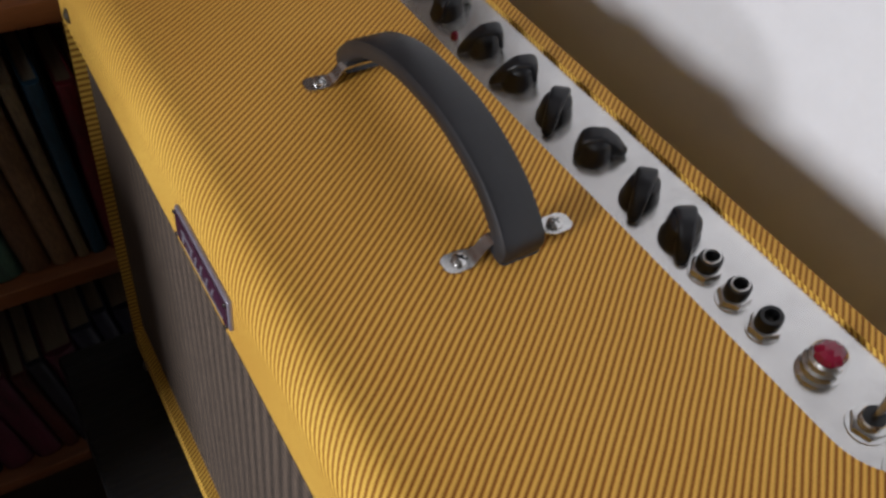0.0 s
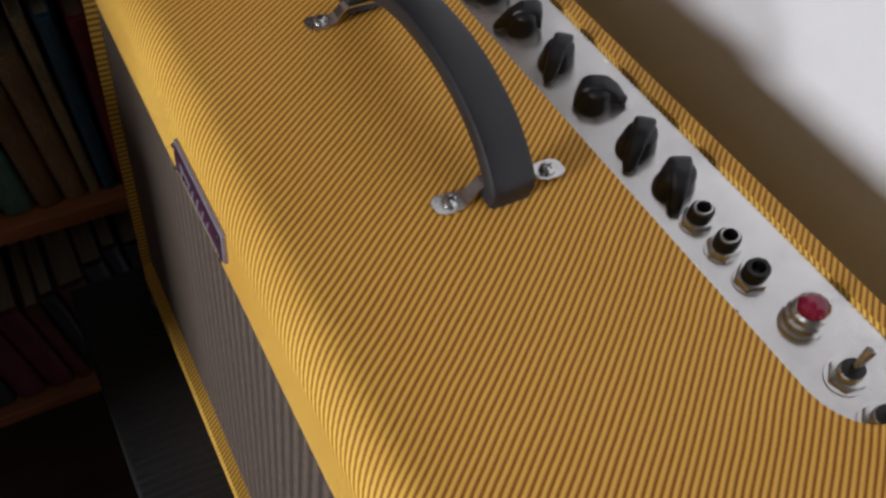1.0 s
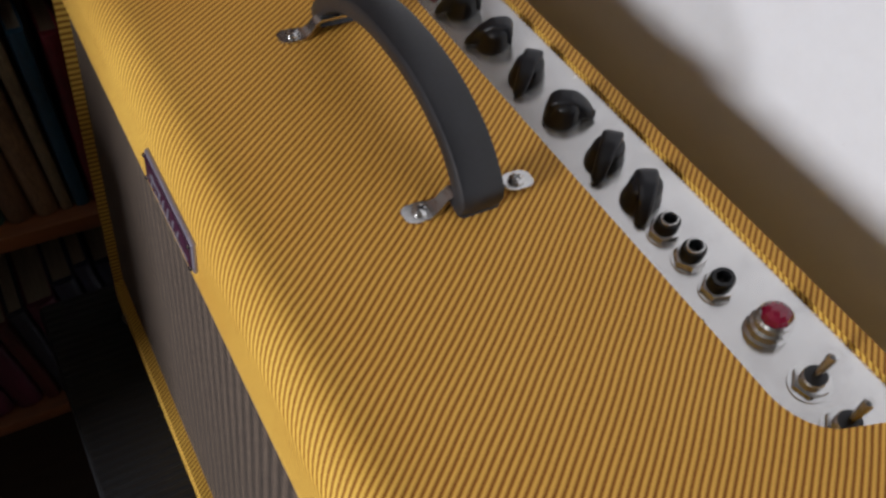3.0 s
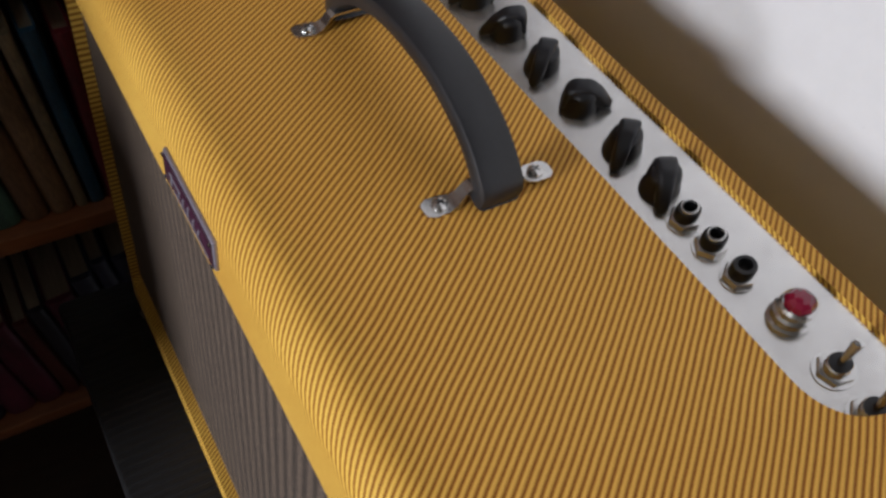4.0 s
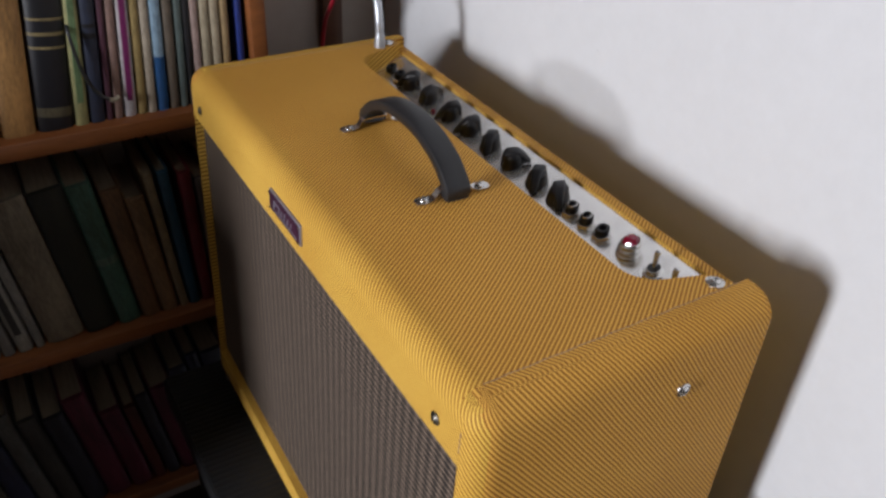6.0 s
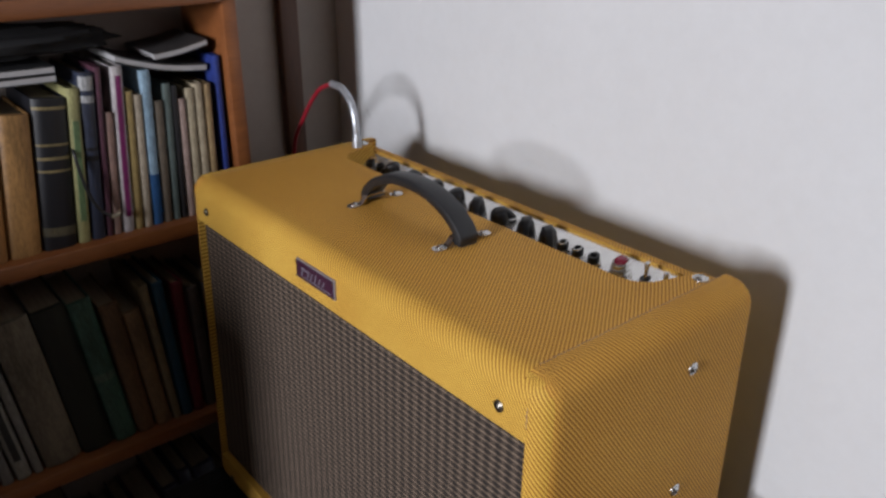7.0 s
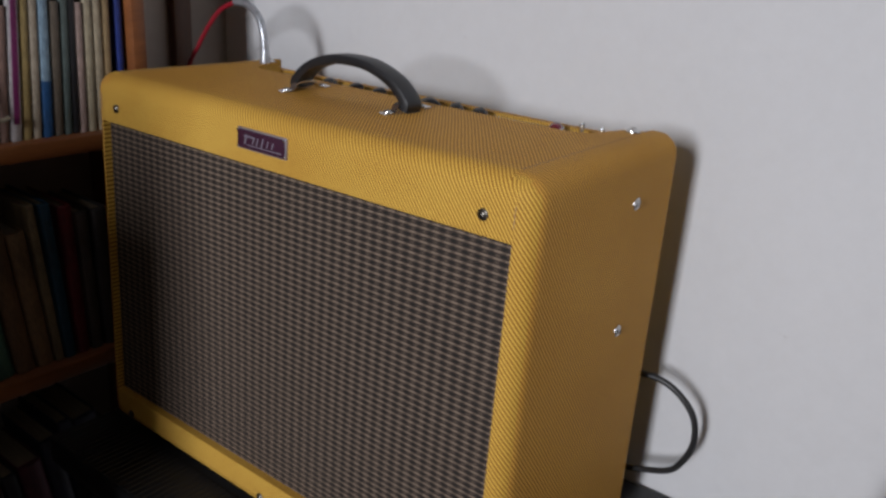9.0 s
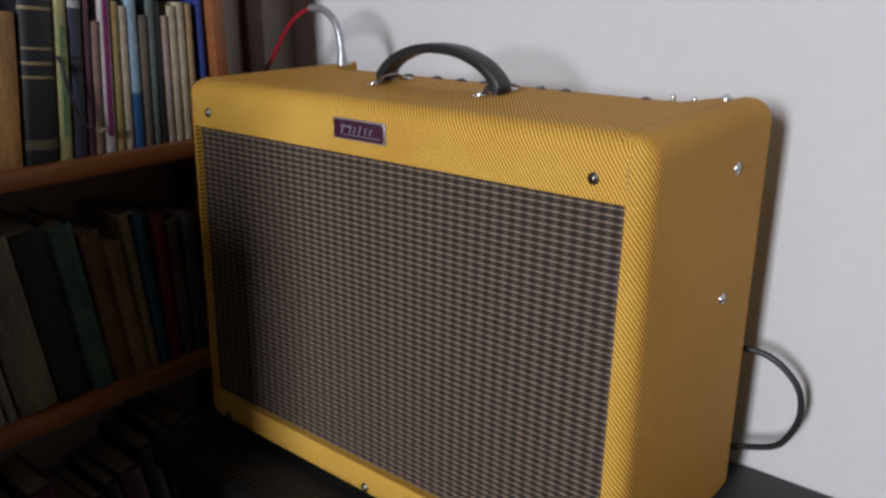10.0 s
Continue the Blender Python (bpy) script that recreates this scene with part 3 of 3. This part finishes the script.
# ---- cables ----
lead = empty("instrument_lead", "red instrument cable with a silver sleeved plug in the amplifier", "cable", at=(0.05, 0.213, PZ))
put("plug", lathe([(0.0066, 0.010), (0.0068, 0.028), (0.0055, 0.036), (0.0048, 0.040)], 20, (0.043, PYC, PZ)), SLEEVE, lead, "silver jack plug")
rise = spline([(0.043, PYC, PZ + 0.03), (0.041, PYC, PZ + 0.055), (0.030, PYC + 0.002, PZ + 0.078), (0.006, PYC + 0.004, PZ + 0.0925), (-0.022, PYC + 0.006, PZ + 0.094)])
put("sleeve", tube(rise, 0.0050), SLEEVE, lead, "silver shrink sleeve")
fall = spline([(-0.022, PYC + 0.006, PZ + 0.094), (-0.060, PYC + 0.006, PZ + 0.076), (-0.105, PYC + 0.006, PZ + 0.028), (-0.140, PYC + 0.006, PZ - 0.03), (-0.160, PYC, PZ - 0.2), (-0.15, PYC - 0.03, PZ - 0.5), (-0.10, PYC - 0.08, 0.25), (-0.05, 0.10, 0.006)])
put("cord", tube(fall, 0.0031), REDCABLE, lead, "red cord")
power = spline([(0.49, 0.262, 0.628), (0.54, 0.285, 0.637), (0.588, 0.30, 0.641), (0.622, 0.303, 0.636), (0.650, 0.305, 0.611), (0.657, 0.305, 0.577), (0.647, 0.305, 0.546), (0.632, 0.305, 0.529), (0.596, 0.305, 0.515), (0.55, 0.305, 0.500), (0.50, 0.30, 0.4685)])
tagged(new("power_cable", finish(tube(power, 0.0037), CABLEM)), "black power cable looping out behind the amplifier", "cable")

# ---- bookcase ----
BXF = -0.075
case = empty("bookcase", "orange varnished pine bookcase full of worn books", "bookcase", at=(-0.145, -0.4, 0))
SHELF = [0.200, 0.526, 0.830, 1.128, 1.46, 1.80]     # upper faces
BOARD = 0.022
CY0, CY1 = -1.02, 0.105
for z in SHELF:
    put("shelf", box(XL + 0.002, BXF, CY0, CY1, z - BOARD, z, 0.003), WOOD, case)
for y in (CY0 - 0.020, CY1):
    put("upright", box(XL + 0.002, BXF - 0.004, y, y + 0.020, 0, 1.9, 0.003), WOOD, case)

cloths = {}


def cover(rgb):
    key = tuple(round(c, 3) for c in rgb)
    if key not in cloths:
        cloths[key] = noisy("book_cover", tuple(c * 0.45 for c in key), tuple(min(1, c * 1.15) for c in key), 32, 350, 0.55, 0.0, 0.0004, 0.4, (1, 1, 0.3), contrast=(0.38, 0.60))
    return cloths[key]


def book(y, z, thick, tall, deep, lean, rgb, label, bands=(), back=0.0):
    """A standing book: spine and boards round a recessed block of pages; y is its near bottom corner."""
    ob = empty("book", label, "book", "books on the shelves", at=(-0.094 - back, y, z))
    ob.matrix_basis = pose(-0.094 - back, y, z, lean, 0, 0)
    d = min(deep, 0.115 - back)
    t = min(0.0022, thick * 0.2)
    mat = cover(rgb)
    spine = bmesh.new()
    bow = min(0.004, thick * 0.16)
    outer = [(-0.006, 0), (-0.0025, 0.0004)] + [(bow * math.sin(math.pi * k / 8), thick * k / 8) for k in range(1, 8)] + [(-0.0025, thick - 0.0004), (-0.006, thick)]
    spine = prism(outer, 0, tall, min(0.0009, thick * 0.06))
    part("spine", spine, mat, ob)
    for y0 in (0, thick - t):
        part("board", box(-d, -0.0055, y0, y0 + t, 0, tall, 0.0004, 1), mat, ob)
    part("page_block", box(-d + 0.004, -0.005, t, thick - t, 0.002, tall - 0.004), PAPER, ob)
    for f0, f1, c in bands:
        if f1 - f0 > 0.6:
            bb = box(-0.003, bow + 0.0005, thick * 0.28, thick * 0.72, f0 * tall, f1 * tall, 0.0003, 1)
        else:
            bb = prism([(x + (0.0005 if x > -0.002 else 0), yy) for x, yy in outer], f0 * tall, f1 * tall)
        part("spine_band", bb, cover(c), ob)
    return ob


GOLD = (0.26, 0.20, 0.09)
# y, thickness, height, lean, colour, label, bands
UPPER = [
    (-0.345, 0.030, 0.205, -5, (0.20, 0.10, 0.06), "brown cloth-bound book standing on a shelf", ()),
    (-0.312, 0.022, 0.190, -5, (0.32, 0.26, 0.18), "beige paperback standing on a shelf", ()),
    (-0.288, 0.034, 0.200, -5, (0.07, 0.09, 0.11), "slate blue book standing on a shelf", ()),
    (-0.251, 0.026, 0.188, -6, (0.34, 0.16, 0.05), "faded orange paperback standing on a shelf", ()),
    (-0.223, 0.040, 0.185, -6, (0.40, 0.21, 0.07), "thick tan paperback with a faded spine", ()),
    (-0.180, 0.044, 0.198, -6, (0.006, 0.006, 0.010), "thick black book with gilt bands on its spine", ((0.93, 0.95, GOLD), (0.70, 0.715, GOLD), (0.61, 0.63, GOLD), (0.53, 0.545, GOLD), (0.10, 0.16, (0.10, 0.085, 0.05)))),
    (-0.135, 0.018, 0.204, -5.5, (0.36, 0.34, 0.15), "thin yellow-green paperback standing upright", ((0.15, 0.8, (0.14, 0.22, 0.10)),)),
    (-0.116, 0.020, 0.220, -5, (0.025, 0.032, 0.060), "navy blue book with pale bands on its spine", ((0.90, 0.98, (0.42, 0.42, 0.42)), (0.83, 0.87, (0.42, 0.42, 0.42)), (0.55, 0.57, (0.006, 0.006, 0.008)), (0.49, 0.52, (0.006, 0.006, 0.008)))),
    (-0.095, 0.009, 0.224, -5, (0.09, 0.03, 0.05), "thin maroon book standing on a shelf", ()),
    (-0.085, 0.012, 0.168, -5, (0.26, 0.16, 0.13), "worn pinkish brown paperback", ()),
    (-0.072, 0.017, 0.222, -4.5, (0.48, 0.44, 0.44), "tall white book with a purple stripe", ((0.10, 0.95, (0.20, 0.015, 0.12)),)),
    (-0.0545, 0.013, 0.190, -4, (0.36, 0.26, 0.10), "thin mustard paperback standing upright", ()),
    (-0.041, 0.013, 0.184, -3.5, (0.44, 0.37, 0.28), "cream paperback with a worn spine", ()),
    (-0.0275, 0.016, 0.212, -3, (0.26, 0.38, 0.48), "tall pale blue book with a darker foot", ((0.0, 0.34, (0.02, 0.09, 0.24)),)),
    (-0.011, 0.014, 0.172, -3, (0.14, 0.11, 0.08), "grey-brown paperback with creased spine", ()),
    (0.0035, 0.012, 0.192, -3, (0.10, 0.13, 0.12), "grey-green book standing on a shelf", ()),
    (0.016, 0.010, 0.188, -2.5, (0.015, 0.014, 0.016), "thin black book standing upright", ()),
    (0.0265, 0.012, 0.170, -2, (0.42, 0.30, 0.26), "pale pink paperback standing upright", ()),
    (0.039, 0.014, 0.182, -2, (0.44, 0.37, 0.25), "cream paperback with a yellowed spine", ()),
    (0.0535, 0.014, 0.186, -1.5, (0.46, 0.38, 0.26), "ivory paperback with a yellowed spine", ()),
    (0.068, 0.012, 0.184, -1.5, (0.38, 0.26, 0.13), "tan paperback with a worn spine", ()),
    (0.0905, 0.010, 0.218, -0.8, (0.02, 0.04, 0.22), "tall bright blue folder against the upright", ()),
]
for y, th, ht, ln, c, lb, bands in UPPER:
    book(0.08 + (y - 0.08) * 0.9, SHELF[2], th * 0.9, ht - 0.010, 0.112, ln, c, lb, bands)
strap = empty("hanging_cord", "thin black cord with a pale tip hanging over the books", "cord", at=(-0.084, -0.10, 0.944))
put("cord", tube(spline([(-0.100, -0.098, 0.952), (-0.088, -0.100, 0.944), (-0.084, -0.098, 0.920), (-0.083, -0.094, 0.897), (-0.083, -0.085, 0.873), (-0.082, -0.072, 0.860)]), 0.0021), CABLEM, strap)
put("tip", tube(spline([(-0.082, -0.072, 0.860), (-0.082, -0.066, 0.859), (-0.082, -0.060, 0.862)]), 0.0030), PAPER, strap, "pale plastic tip")
# covers darker than on the upper shelf: the low shelves' shade is in the colours
LOWER = [
    (-0.335, 0.026, 0.215, 7, (0.16, 0.155, 0.14), "grey cloth-bound book leaning on its neighbours", ()),
    (-0.306, 0.020, 0.205, 7, (0.06, 0.06, 0.06), "dark grey book leaning on its neighbours", ()),
    (-0.284, 0.018, 0.205, 7, (0.26, 0.25, 0.22), "pale grey paperback leaning on its neighbours", ((0.1, 0.8, (0.06, 0.06, 0.06)),)),
    (-0.264, 0.016, 0.195, 7, (0.18, 0.17, 0.16), "grey paperback leaning on its neighbours", ()),
    (-0.246, 0.020, 0.200, 7, (0.26, 0.25, 0.22), "pale grey book with a dark title strip", ((0.15, 0.85, (0.03, 0.03, 0.03)),)),
    (-0.224, 0.012, 0.19, 7, (0.22, 0.21, 0.19), "thin grey paperback leaning on its neighbours", ()),
    (-0.209, 0.048, 0.225, 7, (0.17, 0.14, 0.10), "thick grey-brown book leaning on its neighbours", ()),
    (-0.159, 0.042, 0.228, 7, (0.014, 0.016, 0.011), "black-green book leaning on its neighbours", ()),
    (-0.116, 0.031, 0.226, 7, (0.055, 0.12, 0.09), "sea-green book leaning on its neighbours", ((0.45, 0.5, (0.09, 0.14, 0.11)),)),
    (-0.084, 0.026, 0.210, 6, (0.16, 0.085, 0.04), "brown paperback leaning on its neighbours", ()),
    (-0.057, 0.024, 0.190, 6, (0.23, 0.135, 0.065), "tan paperback leaning on its neighbours", ()),
    (-0.032, 0.013, 0.222, 5, (0.24, 0.18, 0.10), "cream paperback leaning on its neighbours", ()),
    (-0.018, 0.016, 0.220, 4, (0.015, 0.065, 0.11), "blue-green book leaning on its neighbours", ()),
    (0.000, 0.018, 0.212, 2, (0.14, 0.008, 0.014), "dark red book leaning on its neighbours", ()),
    (0.020, 0.018, 0.200, 2, (0.08, 0.06, 0.05), "brown-grey book leaning on its neighbours", ()),
    (0.040, 0.022, 0.200, 1, (0.05, 0.04, 0.04), "dark brown book leaning on its neighbours", ()),
]
for y, th, ht, ln, c, lb, bands in LOWER:
    book(y, SHELF[1], th, ht, 0.112, ln, c, lb, bands)
# lowest shelf: cover colours darkened further to stand in for shade
tints = [(0.02, 0.02, 0.03), (0.08, 0.075, 0.065), (0.10, 0.012, 0.03), (0.018, 0.02, 0.045), (0.08, 0.03, 0.018), (0.13, 0.11, 0.085), (0.04, 0.036, 0.03), (0.10, 0.018, 0.012), (0.12, 0.11, 0.09)]
names = ["black", "grey", "magenta", "navy blue", "russet", "fawn", "charcoal", "red", "pale grey"]
rnd = random.Random(5)
y = -0.36
while y < 0.06:
    k = rnd.randrange(len(tints))
    th = rnd.uniform(0.016, 0.036)
    book(y, SHELF[0], th, rnd.uniform(0.17, 0.235), 0.112, 8, tints[k], names[k] + " book leaning in the dark low shelf", ())
    y += th * 1.02 + 0.002


def magazine(y, z, length, lean, sag, rgb, label):
    """A limp magazine lying across the tops of the books, sagging along its length."""
    ob = empty("magazine", label, "magazine", at=(-0.1, y, z))
    ob.matrix_basis = pose(-0.104, y, z, lean, 0, 0)

    def sheet(x0, x1, z0, z1):
        bm = bmesh.new()
        n = 12
        rows = []
        for i in range(n + 1):
            t = i / n
            dz = sag * math.sin(math.pi * t)
            rows.append([bm.verts.new((x, length * t, zz - dz)) for x, zz in ((x0, z0), (x1, z0), (x1, z1), (x0, z1))])
        for a, c in zip(rows, rows[1:]):
            for k in range(4):
                bm.faces.new((a[k], a[(k + 1) % 4], c[(k + 1) % 4], c[k]))
        bm.faces.new(rows[0][::-1])
        bm.faces.new(rows[-1])
        return bm
    part("page_block", sheet(-0.100, 0.0, 0.001, 0.0075), PALEPAGE, ob)
    part("back_cover", sheet(-0.101, 0.001, 0.0, 0.001), cover(rgb), ob)
    part("front_cover", sheet(-0.101, 0.001, 0.0075, 0.0085), cover(rgb), ob)


PALEPAGE = noisy("pale_page_edges", (0.30, 0.29, 0.29), (0.46, 0.45, 0.45), 20, 500, 0.8, 0.0, 0.0003, 0.3, (1, 1, 10))
magazine(-0.030, 1.0435, 0.118, -12, 0.005, (0.03, 0.028, 0.03), "dark limp magazine lying on the tops of books")
magazine(0.020, 1.0400, 0.072, 9, 0.002, (0.05, 0.045, 0.045), "black-covered magazine lying on another magazine")
magazine(-0.250, 1.0330, 0.150, -1, 0.0, (0.02, 0.02, 0.022), "black-covered magazine lying on the tops of books")
magazine(-0.255, 1.0430, 0.155, -1, 0.0, (0.02, 0.02, 0.022), "black-covered magazine lying on another magazine")


def cloth_bundle(y0, y1, z0, tall):
    """A soft heap of folded black cloth: a flattened body pushed into folds."""
    bm = bmesh.new()
    bmesh.ops.create_uvsphere(bm, u_segments=40, v_segments=20, radius=1)
    for v in bm.verts:
        c = v.co.copy()
        n = noise.noise(c * 2.1) * 0.30 + noise.noise(c * 5.3) * 0.12
        c *= 1 + n
        v.co = Vector((-0.150 + 0.045 * c.x, (y0 + y1) / 2 + (y1 - y0) / 2 * c.y, z0 + tall * 0.5 * (1 + max(c.z, -0.75))))
    return bm


BLACKCLOTH = noisy("black_cotton_cloth", (0.005, 0.005, 0.006), (0.013, 0.012, 0.013), 30, 600, 0.9, 0.0, 0.0006, 0.5)
tagged(new("cloth_bundle", finish(cloth_bundle(-0.27, -0.02, 1.0515, 0.042), BLACKCLOTH)), "crumpled black cloth lying on magazines and books", "cloth")

# ---- box beside the bench ----
KRAFT = noisy("brown_kraft_board", (0.12, 0.095, 0.065), (0.19, 0.15, 0.105), 12, 120, 0.8)
crate = empty("storage_box", "dull brown cardboard box standing by the wall", "box", at=(0.95, 0.2, 0))
put("body", box(0.865, 1.15, 0.06, 0.340, 0, 0.60, 0.004), KRAFT, crate)
put("lid", box(0.860, 1.155, 0.055, 0.345, 0.60, 0.645, 0.004), KRAFT, crate)
